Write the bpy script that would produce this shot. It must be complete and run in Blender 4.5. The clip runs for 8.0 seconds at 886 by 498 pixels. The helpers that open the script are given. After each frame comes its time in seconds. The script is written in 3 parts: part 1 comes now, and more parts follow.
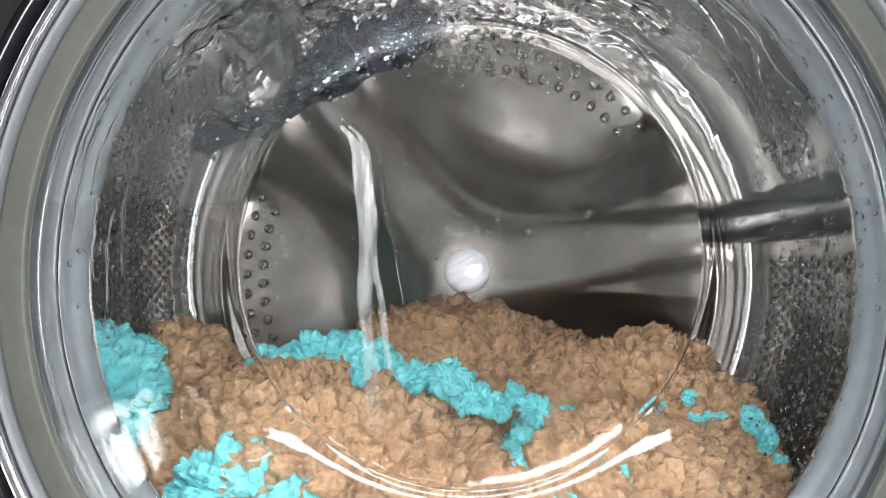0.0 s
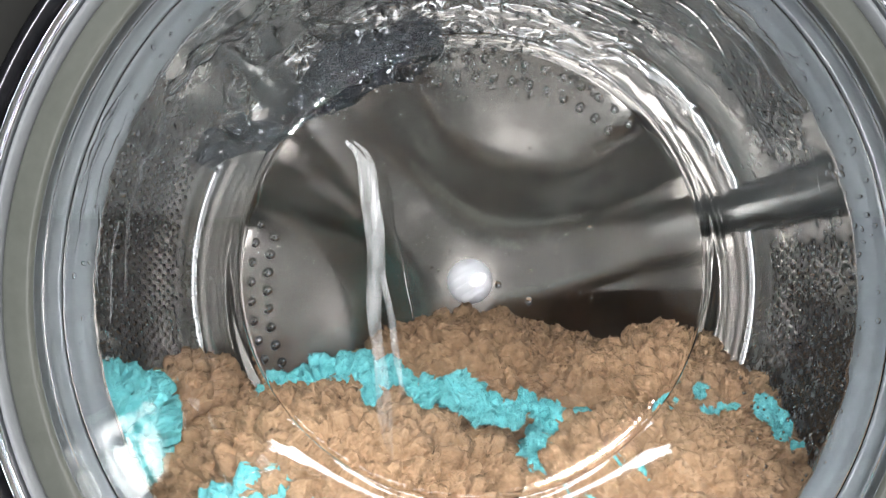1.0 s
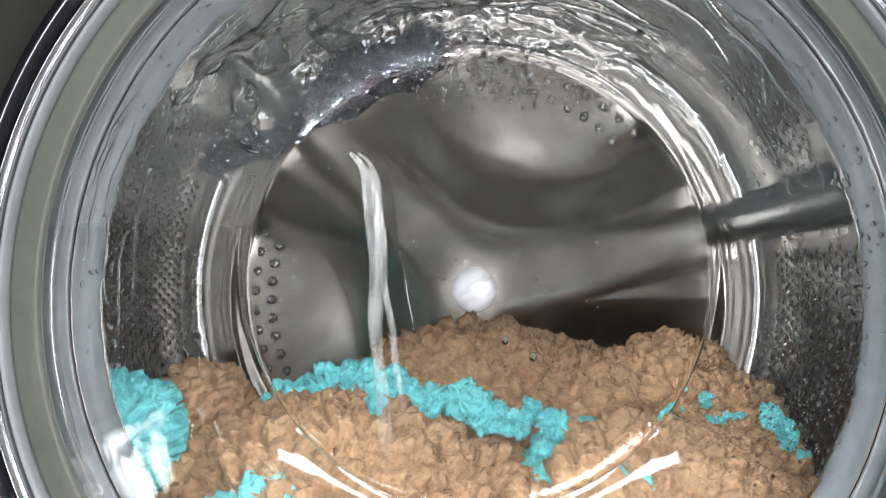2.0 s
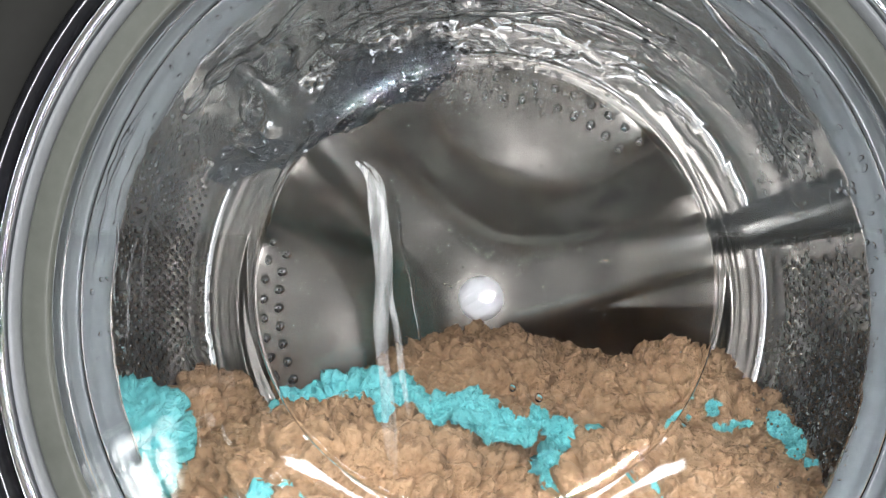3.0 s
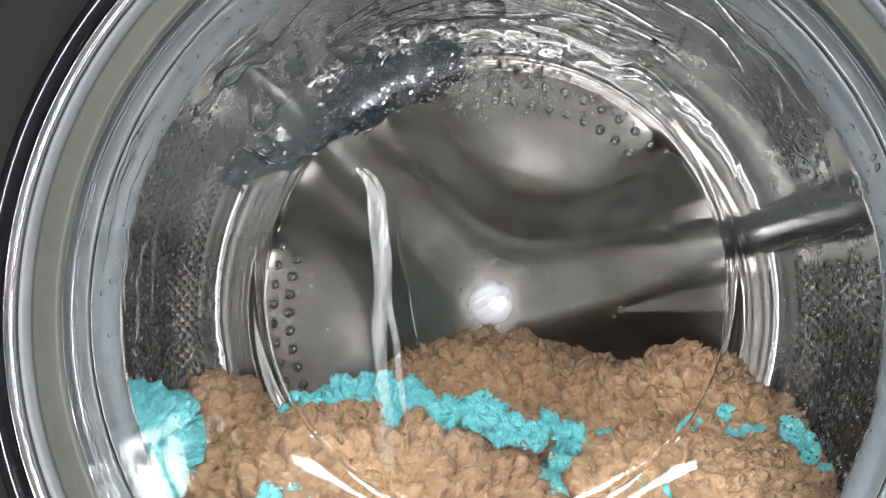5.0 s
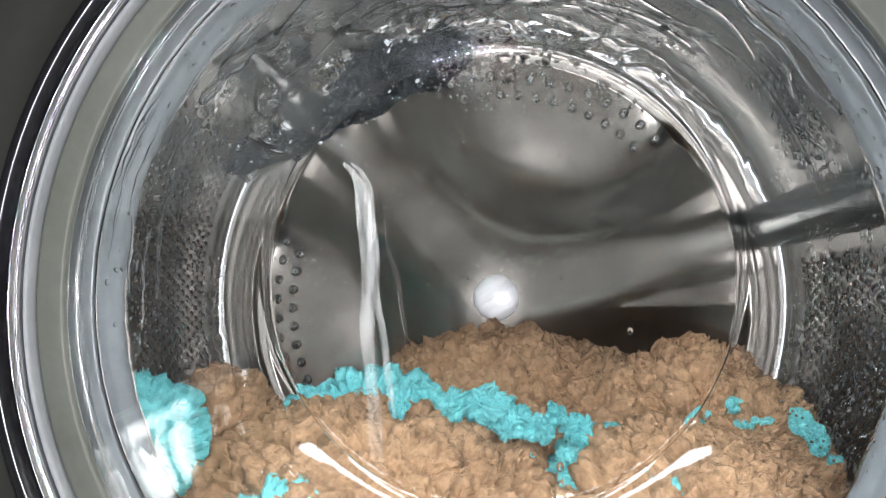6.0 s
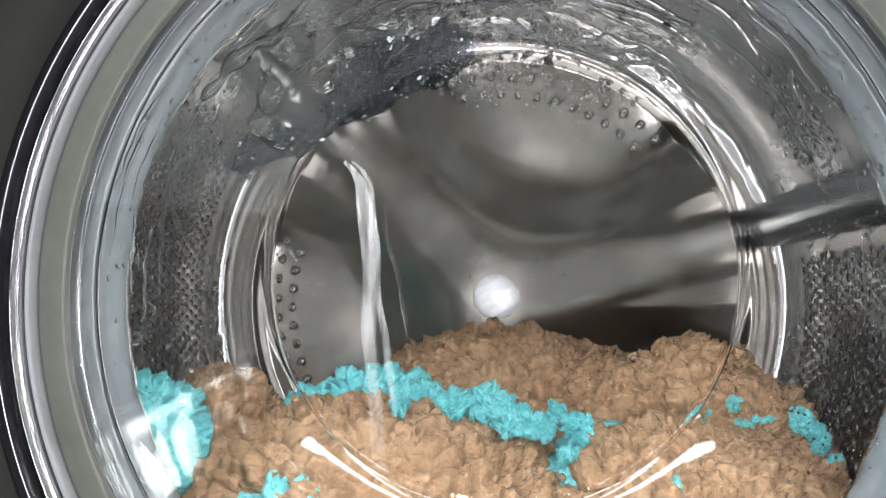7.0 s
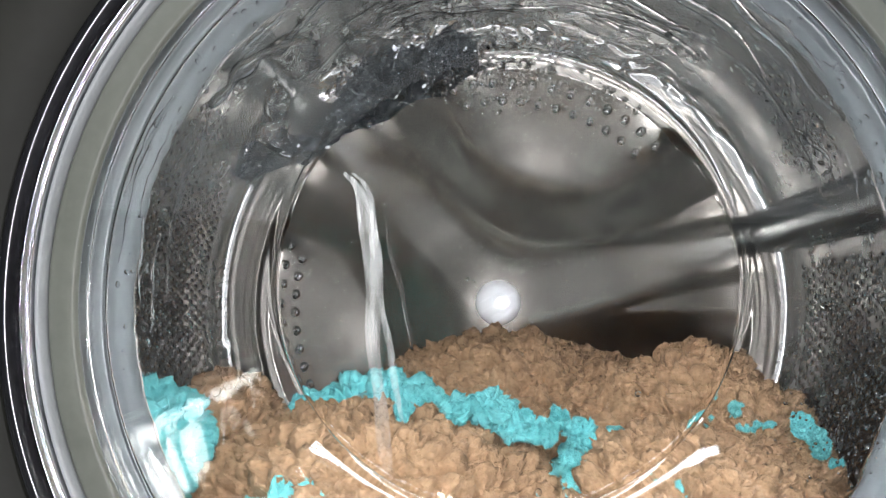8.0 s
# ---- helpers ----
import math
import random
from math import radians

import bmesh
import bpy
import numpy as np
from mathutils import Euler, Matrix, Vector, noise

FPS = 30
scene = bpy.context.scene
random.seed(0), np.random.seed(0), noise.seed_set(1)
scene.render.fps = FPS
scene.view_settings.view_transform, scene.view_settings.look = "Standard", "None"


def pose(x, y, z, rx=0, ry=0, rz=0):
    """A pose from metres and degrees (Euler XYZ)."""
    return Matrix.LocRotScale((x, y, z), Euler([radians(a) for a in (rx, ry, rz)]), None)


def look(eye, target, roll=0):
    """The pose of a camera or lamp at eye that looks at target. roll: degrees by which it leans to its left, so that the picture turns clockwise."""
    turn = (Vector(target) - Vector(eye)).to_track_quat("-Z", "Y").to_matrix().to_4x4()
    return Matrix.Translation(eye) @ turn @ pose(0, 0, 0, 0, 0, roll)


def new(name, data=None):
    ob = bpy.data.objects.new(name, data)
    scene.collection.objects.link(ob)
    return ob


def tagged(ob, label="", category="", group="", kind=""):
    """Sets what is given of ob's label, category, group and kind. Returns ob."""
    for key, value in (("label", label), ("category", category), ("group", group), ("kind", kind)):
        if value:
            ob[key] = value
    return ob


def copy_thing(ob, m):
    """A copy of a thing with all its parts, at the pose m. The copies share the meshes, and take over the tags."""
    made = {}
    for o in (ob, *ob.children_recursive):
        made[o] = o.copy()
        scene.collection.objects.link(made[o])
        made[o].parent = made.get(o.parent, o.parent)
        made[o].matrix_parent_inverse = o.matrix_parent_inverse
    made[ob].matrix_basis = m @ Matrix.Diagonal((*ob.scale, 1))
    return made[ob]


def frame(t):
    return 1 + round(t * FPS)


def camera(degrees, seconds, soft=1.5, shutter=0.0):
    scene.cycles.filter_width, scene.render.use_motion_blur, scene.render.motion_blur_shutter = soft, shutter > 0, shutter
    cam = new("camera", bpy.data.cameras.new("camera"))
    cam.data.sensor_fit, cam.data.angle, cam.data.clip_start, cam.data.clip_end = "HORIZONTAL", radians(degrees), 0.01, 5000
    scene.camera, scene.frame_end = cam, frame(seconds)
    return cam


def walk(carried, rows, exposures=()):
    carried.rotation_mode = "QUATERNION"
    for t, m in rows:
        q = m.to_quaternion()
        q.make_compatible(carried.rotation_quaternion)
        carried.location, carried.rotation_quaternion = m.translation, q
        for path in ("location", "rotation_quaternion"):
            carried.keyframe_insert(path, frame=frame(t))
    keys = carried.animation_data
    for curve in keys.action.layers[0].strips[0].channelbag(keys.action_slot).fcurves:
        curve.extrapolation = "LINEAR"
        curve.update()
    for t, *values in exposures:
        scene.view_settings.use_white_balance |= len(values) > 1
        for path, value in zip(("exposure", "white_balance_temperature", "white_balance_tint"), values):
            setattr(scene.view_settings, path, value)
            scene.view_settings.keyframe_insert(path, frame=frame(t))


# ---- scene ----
# Axis of the drum: y, into the machine. Origin: middle of the door's front edge. x right, z up.
cam = camera(58.0, 8.0, soft=1.1)
PATH = [
    (0.0, -0.0010, -0.3026, 0.0012, 1.6248, 1.4837, 0.00),
    (0.5, -0.0006, -0.3039, 0.0030, 1.7184, 1.8541, 0.02),
    (1.0, 0.0005, -0.3045, 0.0030, 1.9700, 2.0503, 0.00),
    (1.5, -0.0008, -0.3049, 0.0030, 2.0500, 2.3511, 0.00),
    (3.0, -0.0012, -0.3073, 0.0024, 2.6200, 3.3191, -0.03),
    (3.5, 0.0003, -0.3083, 0.0010, 2.9098, 3.5865, 0.04),
    (4.0, -0.0005, -0.3060, 0.0006, 3.1491, 3.7441, 0.03),
    (4.5, 0.0000, -0.3070, 0.0000, 3.3181, 3.8830, 0.00),
    (6.0, -0.0033, -0.3029, -0.0057, 3.5178, 3.9750, 0.13),
    (6.5, -0.0046, -0.3022, -0.0098, 3.5130, 4.1095, 0.20),
    (7.0, -0.0052, -0.3026, -0.0080, 3.3609, 4.1193, 0.06),
    (7.5, -0.0085, -0.3048, -0.0074, 3.2810, 4.3249, 0.00),
    (8.0, -0.0074, -0.3064, -0.0075, 3.3139, 4.4656, 0.02),
]
walk(cam, [(t, pose(x, y, z, 90 + p, r, a)) for t, x, y, z, a, p, r in PATH])

FLOOR, CEILING, LAMP_Z = -0.62, 2.75, 1.95
WALL_X, WALL_BACK, WALL_FRONT = 3.6, 0.66, -7.0

# ---- light ----
world = bpy.data.worlds.new("world")
scene.world = world
world.use_nodes = True
sky = world.node_tree.nodes.new("ShaderNodeTexSky")
sky.sky_type, sky.sun_disc = "NISHITA", False
sky.sun_elevation, sky.sun_rotation = radians(40), radians(200)
world.node_tree.links.new(sky.outputs[0], world.node_tree.nodes["Background"].inputs[0])
world.node_tree.nodes["Background"].inputs[1].default_value = 0.1


def area_lamp(name, m, sx, sy, watts, colour):
    data = bpy.data.lights.new(name, "AREA")
    data.shape, data.size, data.size_y, data.energy, data.color = "RECTANGLE", sx, sy, watts, colour
    ob = new(name, data)
    ob.matrix_basis = m
    return ob


LAMPS = [(0.0, y) for y in (-2.2, -5.2)]
for (lx, ly), watts in zip(LAMPS, (76, 28)):
    area_lamp("tube_light", pose(lx, ly, LAMP_Z - 0.07, 0, 0, 0), 4.1, 0.17, watts, (0.93, 0.98, 1.05))
WIN = (-2.6, -1.2, 1.3, 2.4)  # window in the east wall: y from, to; z from, to
area_lamp("window_light", look((WALL_X + 0.02, (WIN[0] + WIN[1]) / 2, (WIN[2] + WIN[3]) / 2), (0.0, (WIN[0] + WIN[1]) / 2, (WIN[2] + WIN[3]) / 2)), WIN[1] - WIN[0], WIN[3] - WIN[2], 62, (1.0, 0.98, 0.95))
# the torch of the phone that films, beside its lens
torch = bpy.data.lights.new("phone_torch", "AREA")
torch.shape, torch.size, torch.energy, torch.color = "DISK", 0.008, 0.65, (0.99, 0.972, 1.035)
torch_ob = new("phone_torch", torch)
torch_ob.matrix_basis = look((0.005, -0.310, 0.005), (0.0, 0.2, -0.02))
scene.view_settings.exposure = 0.0


# ---- materials ----
def material(name, colour, rough=0.5, metal=0.0, **more):
    m = bpy.data.materials.new(name)
    m.use_nodes = True
    b = m.node_tree.nodes["Principled BSDF"]
    b.inputs["Base Color"].default_value = (*colour, 1)
    b.inputs["Roughness"].default_value = rough
    b.inputs["Metallic"].default_value = metal
    for key, value in more.items():
        b.inputs[key.replace("_", " ")].default_value = value
    return m


def grain(m, scale, low, high, strength=0.0, distance=0.001, detail=6, stretch=(1, 1, 1), rough=None):
    """Two-scale colour variation, roughness variation and fine relief in object space."""
    t = m.node_tree
    b = t.nodes["Principled BSDF"]
    co = t.nodes.new("ShaderNodeTexCoord")
    mp = t.nodes.new("ShaderNodeMapping")
    mp.inputs["Scale"].default_value = stretch
    t.links.new(co.outputs["Object"], mp.inputs[0])
    big, fine = t.nodes.new("ShaderNodeTexNoise"), t.nodes.new("ShaderNodeTexNoise")
    big.inputs["Scale"].default_value, fine.inputs["Scale"].default_value = scale, scale * 9
    big.inputs["Detail"].default_value = fine.inputs["Detail"].default_value = detail
    for n in (big, fine):
        t.links.new(mp.outputs[0], n.inputs["Vector"])
    mean = t.nodes.new("ShaderNodeMath")
    mean.operation = "MULTIPLY_ADD"
    mean.inputs[1].default_value = 0.45
    t.links.new(fine.outputs[0], mean.inputs[0])
    half = t.nodes.new("ShaderNodeMath")
    half.operation = "MULTIPLY"
    half.inputs[1].default_value = 0.55
    t.links.new(big.outputs[0], half.inputs[0])
    t.links.new(half.outputs[0], mean.inputs[2])
    ramp = t.nodes.new("ShaderNodeValToRGB")
    ramp.color_ramp.elements[0].position, ramp.color_ramp.elements[1].position = 0.32, 0.68
    ramp.color_ramp.elements[0].color, ramp.color_ramp.elements[1].color = (*low, 1), (*high, 1)
    t.links.new(mean.outputs[0], ramp.inputs[0])
    t.links.new(ramp.outputs[0], b.inputs["Base Color"])
    if rough:
        span = t.nodes.new("ShaderNodeMapRange")
        span.inputs["From Min"].default_value, span.inputs["From Max"].default_value = 0.3, 0.7
        span.inputs["To Min"].default_value, span.inputs["To Max"].default_value = rough
        t.links.new(mean.outputs[0], span.inputs[0])
        t.links.new(span.outputs[0], b.inputs["Roughness"])
    if strength:
        bump = t.nodes.new("ShaderNodeBump")
        bump.inputs["Strength"].default_value, bump.inputs["Distance"].default_value = strength, distance
        t.links.new(fine.outputs[0], bump.inputs["Height"])
        t.links.new(bump.outputs[0], b.inputs["Normal"])
    return m


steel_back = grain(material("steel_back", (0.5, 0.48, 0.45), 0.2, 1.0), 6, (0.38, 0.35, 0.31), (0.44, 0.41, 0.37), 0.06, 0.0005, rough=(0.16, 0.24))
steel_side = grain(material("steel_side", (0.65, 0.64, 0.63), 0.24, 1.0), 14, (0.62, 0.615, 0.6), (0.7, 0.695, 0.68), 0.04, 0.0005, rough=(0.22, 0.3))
steel_hub = grain(material("steel_hub", (0.9, 0.9, 0.9), 0.25, 1.0), 60, (0.92, 0.92, 0.92), (0.96, 0.96, 0.96), 0.05, 0.0003, rough=(0.42, 0.5))
# darker than the drum's steel: the lifter's dark reflection is in the colour
lifter_dark_reflection = grain(material("lifter_dark_reflection", (0.2, 0.23, 0.24), 0.25, 0.8), 20, (0.25, 0.28, 0.285), (0.36, 0.385, 0.39), 0.05, 0.0006, rough=(0.18, 0.28))
hole_dark = material("hole_dark", (0.015, 0.015, 0.015), 0.7)
chrome = grain(material("chrome", (0.75, 0.76, 0.77), 0.12, 1.0), 30, (0.7, 0.71, 0.72), (0.8, 0.81, 0.82), 0.02, 0.0003, rough=(0.08, 0.18))
rubber_pale = grain(material("rubber_pale", (0.34, 0.35, 0.3), 0.45), 25, (0.15, 0.156, 0.127), (0.19, 0.196, 0.163), 0.05, 0.0005, rough=(0.35, 0.55))
rubber_white = grain(material("rubber_white", (0.5, 0.51, 0.5), 0.35), 25, (0.3, 0.315, 0.315), (0.37, 0.385, 0.385), 0.04, 0.0005)
rubber_grey = grain(material("rubber_grey", (0.2, 0.21, 0.22), 0.3, 0.0, Coat_Weight=1.0, Coat_Roughness=0.04), 10, (0.122, 0.134, 0.138), (0.195, 0.208, 0.212), 0.35, 0.004, rough=(0.1, 0.2))
rubber_dark = grain(material("rubber_dark", (0.05, 0.055, 0.06), 0.2, 0.0, Coat_Weight=1.0, Coat_Roughness=0.05), 14, (0.006, 0.007, 0.009), (0.05, 0.055, 0.06), 0.8, 0.005, rough=(0.05, 0.16))
black_gloss = grain(material("black_gloss", (0.012, 0.012, 0.014), 0.15, 0.0, Specular_IOR_Level=0.3), 30, (0.009, 0.009, 0.01), (0.018, 0.018, 0.02), 0.02, 0.0004, rough=(0.1, 0.22))
panel_paint = grain(material("panel_paint", (0.09, 0.088, 0.07), 0.5, 0.0, Specular_IOR_Level=0.2), 12, (0.026, 0.0255, 0.02), (0.034, 0.0335, 0.027), 0.05, 0.0004)
tub_grey = grain(material("tub_grey", (0.08, 0.08, 0.08), 0.5), 10, (0.06, 0.06, 0.06), (0.1, 0.1, 0.1))
wall_paint = grain(material("wall_paint", (0.3, 0.3, 0.28), 0.7), 3, (0.09, 0.09, 0.088), (0.13, 0.13, 0.128), 0.1, 0.001)
ceiling_paint = grain(material("ceiling_paint", (0.45, 0.45, 0.44), 0.8), 3, (0.1, 0.1, 0.1), (0.14, 0.14, 0.14))
floor_tile = grain(material("floor_tile", (0.2, 0.19, 0.17), 0.35), 4, (0.6, 0.61, 0.61), (0.7, 0.71, 0.71), 0.05, 0.001)
frame_white = grain(material("frame_white", (0.6, 0.6, 0.6), 0.5), 8, (0.55, 0.55, 0.55), (0.65, 0.65, 0.65))
glass = material("glass", (0.95, 0.98, 0.978), 0.0, 0.0, Transmission_Weight=1.0, IOR=1.5)
water = material("water", (0.98, 0.99, 1.0), 0.0, 0.0, Transmission_Weight=1.0, IOR=1.33)


# white for the specks that imitate torch glints on the wet lip
glint_white = grain(material("glint_white", (0.9, 0.9, 0.9), 0.12, 0.0, Transmission_Weight=0.45, IOR=1.33), 300, (0.75, 0.76, 0.77), (0.95, 0.95, 0.95), 0.4, 0.0006)


def pouring():
    """Whitish, half clear running water that thins towards its end."""
    m = grain(material("pouring_water", (0.85, 0.83, 0.8), 0.12), 160, (0.72, 0.70, 0.66), (0.95, 0.93, 0.9), 0.35, 0.0012, stretch=(1, 1, 0.12))
    t = m.node_tree
    co, parts = t.nodes.new("ShaderNodeTexCoord"), t.nodes.new("ShaderNodeSeparateXYZ")
    mp, n = t.nodes.new("ShaderNodeMapping"), t.nodes.new("ShaderNodeTexNoise")
    mp.inputs["Scale"].default_value, n.inputs["Scale"].default_value = (1, 1, 0.1), 420
    t.links.new(co.outputs["Object"], parts.inputs[0]), t.links.new(co.outputs["Object"], mp.inputs[0]), t.links.new(mp.outputs[0], n.inputs["Vector"])
    streak, thin, both = t.nodes.new("ShaderNodeMapRange"), t.nodes.new("ShaderNodeMapRange"), t.nodes.new("ShaderNodeMath")
    for node, values in ((streak, (0.35, 0.65, 0.04, 0.34)), (thin, (-0.15, -0.03, 0.12, 1.0))):
        for key, value in zip(("From Min", "From Max", "To Min", "To Max"), values):
            node.inputs[key].default_value = value
    both.operation = "MULTIPLY"
    t.links.new(n.outputs[0], streak.inputs[0]), t.links.new(parts.outputs["Z"], thin.inputs[0])
    t.links.new(streak.outputs[0], both.inputs[0]), t.links.new(thin.outputs[0], both.inputs[1])
    t.links.new(both.outputs[0], t.nodes["Principled BSDF"].inputs["Alpha"])
    return m


pouring_water = pouring()


def fleece(name, low, high, sheen):
    m = grain(material(name, high, 0.95, 0.0, Sheen_Weight=0.08, Sheen_Roughness=0.5), 45, low, high, 0.9, 0.002, 8)
    m.node_tree.nodes["Principled BSDF"].inputs["Sheen Tint"].default_value = (*sheen, 1)
    return m


fleece_brown = fleece("fleece_brown", (0.335, 0.196, 0.105), (0.47, 0.297, 0.170), (0.9, 0.78, 0.66))
fleece_cyan = fleece("fleece_cyan", (0.11, 0.48, 0.49), (0.25, 0.70, 0.70), (0.6, 1.0, 1.0))


# ---- mesh helpers ----
def part(name, bm, mat, parent=None, label="", smooth=True):
    me = bpy.data.meshes.new(name)
    bm.to_mesh(me)
    bm.free()
    for m in mat if isinstance(mat, (list, tuple)) else [mat]:
        me.materials.append(m)
    for p in me.polygons:
        p.use_smooth = smooth
    ob = new(name, me)
    ob.parent = parent
    return tagged(ob, label) if label else ob


def thing(name, label, category, group="", kind=""):
    ob = new(name)
    ob.empty_display_size = 0.05
    return tagged(ob, label, category, group, kind)


def spline(points, steps):
    """Catmull-Rom through the points."""
    p = [np.array(a, float) for a in points]
    p = [2 * p[0] - p[1]] + p + [2 * p[-1] - p[-2]]
    out = []
    for i in range(1, len(p) - 2):
        for k in range(steps):
            t = k / steps
            a, b, c, d = p[i - 1 : i + 3]
            out.append(0.5 * (2 * b + (c - a) * t + (2 * a - 5 * b + 4 * c - d) * t * t + (3 * b - a - 3 * c + d) * t ** 3))
    out.append(p[-2])
    return out


def lathe(profile, n=160, closed=False, start=0.0, end=360.0):
    """Revolves (radius, y) round the y axis."""
    bm = bmesh.new()
    full = end - start >= 360
    count = n if full else n + 1
    rings = []
    for r, y in profile:
        if r < 1e-6:
            rings.append([bm.verts.new((0, y, 0))] * count)
        else:
            a = [radians(start + (end - start) * i / n) for i in range(count)]
            rings.append([bm.verts.new((r * math.cos(q), y, r * math.sin(q))) for q in a])
    pairs = list(zip(rings, rings[1:])) + ([(rings[-1], rings[0])] if closed else [])
    for lo, hi in pairs:
        for i in range(count if full else count - 1):
            j = (i + 1) % count
            loop = [v for k, v in enumerate((lo[i], lo[j], hi[j], hi[i])) if v not in (lo[i], lo[j], hi[j], hi[i])[:k]]
            if len(loop) > 2:
                bm.faces.new(loop)
    if not full and closed:
        for i in (0, count - 1):
            bm.faces.new([r[i] for r in rings])
    bmesh.ops.recalc_face_normals(bm, faces=bm.faces)
    return bm


def box(bm, x0, x1, y0, y1, z0, z1, bevel=0.0):
    made = bmesh.ops.create_cube(bm, size=1, matrix=Matrix.LocRotScale(((x0 + x1) / 2, (y0 + y1) / 2, (z0 + z1) / 2), None, (x1 - x0, y1 - y0, z1 - z0)))
    if bevel:
        edges = list({e for v in made["verts"] for e in v.link_edges})
        bmesh.ops.bevel(bm, geom=edges, offset=bevel, segments=2, affect="EDGES", profile=0.5)
    return bm


def tube(bm, path, radii, sides=10, flat=1.0, out=None):
    """A closed tube along the path; out gives the direction in which it is flattened at each point."""
    rings = []
    path = [Vector(p) for p in path]
    for i, p in enumerate(path):
        along = (path[min(i + 1, len(path) - 1)] - path[max(i - 1, 0)]).normalized()
        up = Vector(out[i]) if out else Vector((0, 1, 0))
        side = along.cross(up).normalized()
        up = side.cross(along).normalized()
        r = radii[i]
        rings.append([bm.verts.new(p + side * r * math.cos(a) + up * r * flat * math.sin(a)) for a in (math.tau * k / sides for k in range(sides))])
    for a, b in zip(rings, rings[1:]):
        for k in range(sides):
            bm.faces.new((a[k], a[(k + 1) % sides], b[(k + 1) % sides], b[k]))
    bm.faces.new(rings[0][::-1]), bm.faces.new(rings[-1])
    bmesh.ops.recalc_face_normals(bm, faces=bm.faces)
    return bm


def from_arrays(name, verts, faces, mats, parent=None, index=None):
    me = bpy.data.meshes.new(name)
    me.from_pydata(np.asarray(verts).tolist(), [], np.asarray(faces).tolist())
    for m in mats:
        me.materials.append(m)
    me.polygons.foreach_set("use_smooth", [True] * len(me.polygons))
    if index is not None:
        me.polygons.foreach_set("material_index", index)
    ob = new(name, me)
    ob.parent = parent
    return ob


def smooth_step(a, b, x):
    t = np.clip((x - a) / (b - a), 0, 1)
    return t * t * (3 - 2 * t)


# ---- room ----
def room_slab(name, x0, x1, y0, y1, z0, z1, mat, label, category):
    ob = part(name, box(bmesh.new(), x0, x1, y0, y1, z0, z1), mat, None, label, smooth=False)
    return tagged(ob, label, category, kind="structure")


room_slab("floor", -WALL_X - 0.1, WALL_X + 0.1, WALL_FRONT - 0.1, WALL_BACK + 0.1, FLOOR - 0.1, FLOOR, floor_tile, "plain pale grey floor of the laundry room", "floor")
room_slab("ceiling", -WALL_X - 0.1, WALL_X + 0.1, WALL_FRONT - 0.1, WALL_BACK + 0.1, CEILING, CEILING + 0.1, ceiling_paint, "dark grey painted ceiling of the laundry room", "ceiling")
room_slab("wall_west", -WALL_X - 0.1, -WALL_X, WALL_FRONT, WALL_BACK, FLOOR, CEILING, wall_paint, "plain dark grey painted side wall", "wall")
east = bmesh.new()
for y0, y1, z0, z1 in ((WALL_FRONT, WIN[0], FLOOR, CEILING), (WIN[1], WALL_BACK, FLOOR, CEILING), (WIN[0], WIN[1], FLOOR, WIN[2]), (WIN[0], WIN[1], WIN[3], CEILING)):
    box(east, WALL_X, WALL_X + 0.1, y0, y1, z0, z1)
tagged(part("wall_east", east, wall_paint, None, "plain dark grey painted side wall with a window", smooth=False), category="wall", kind="structure")
room_slab("wall_north", -WALL_X - 0.1, WALL_X + 0.1, WALL_BACK, WALL_BACK + 0.1, FLOOR, CEILING, wall_paint, "plain dark grey painted wall behind the machine", "wall")


room_slab("wall_south", -WALL_X - 0.1, WALL_X + 0.1, WALL_FRONT - 0.1, WALL_FRONT, FLOOR, CEILING, wall_paint, "plain dark grey painted far wall of the laundry room", "wall")


def ceiling_light(half=2.09):
    ob = thing("ceiling_light", "long white tube light hung below the ceiling on rods", "ceiling light", "ceiling lights")
    bm = bmesh.new()
    box(bm, -half, half, -0.14, 0.14, -0.045, 0.0, 0.006)
    part("housing", bm, frame_white, ob)
    for x in (-1.3, 1.3):
        part("hanger", box(bmesh.new(), x - 0.008, x + 0.008, -0.008, 0.008, 0.001, CEILING - LAMP_Z), frame_white, ob)
    return ob


first = ceiling_light()
first.location = (LAMPS[0][0], LAMPS[0][1], LAMP_Z)
for lx, ly in LAMPS[1:]:
    copy_thing(first, pose(lx, ly, LAMP_Z))


def window():
    ob = tagged(new("window_1"), "white framed window in the grey side wall", "window", kind="structure")
    y0, y1, z0, z1 = WIN
    mid = (y0 + y1) / 2
    for a, b, c, d in ((y0, y1, z1 - 0.05, z1), (y0, y1, z0, z0 + 0.05), (y0, y0 + 0.05, z0 + 0.052, z1 - 0.052), (y1 - 0.05, y1, z0 + 0.052, z1 - 0.052), (mid - 0.02, mid + 0.02, z0 + 0.052, z1 - 0.052)):
        part("window_frame", box(bmesh.new(), WALL_X - 0.012, WALL_X + 0.012, a, b, c, d, 0.003), frame_white, ob)
    part("window_sill", box(bmesh.new(), WALL_X - 0.06, WALL_X - 0.002, y0 - 0.04, y1 + 0.04, z0 - 0.035, z0 - 0.003, 0.004), frame_white, ob)
    for a, b in ((y0 + 0.052, mid - 0.022), (mid + 0.022, y1 - 0.052)):
        pane = part("pane", box(bmesh.new(), WALL_X - 0.003, WALL_X + 0.003, a, b, z0 + 0.052, z1 - 0.052), glass, ob)
        pane.visible_shadow = False


window()


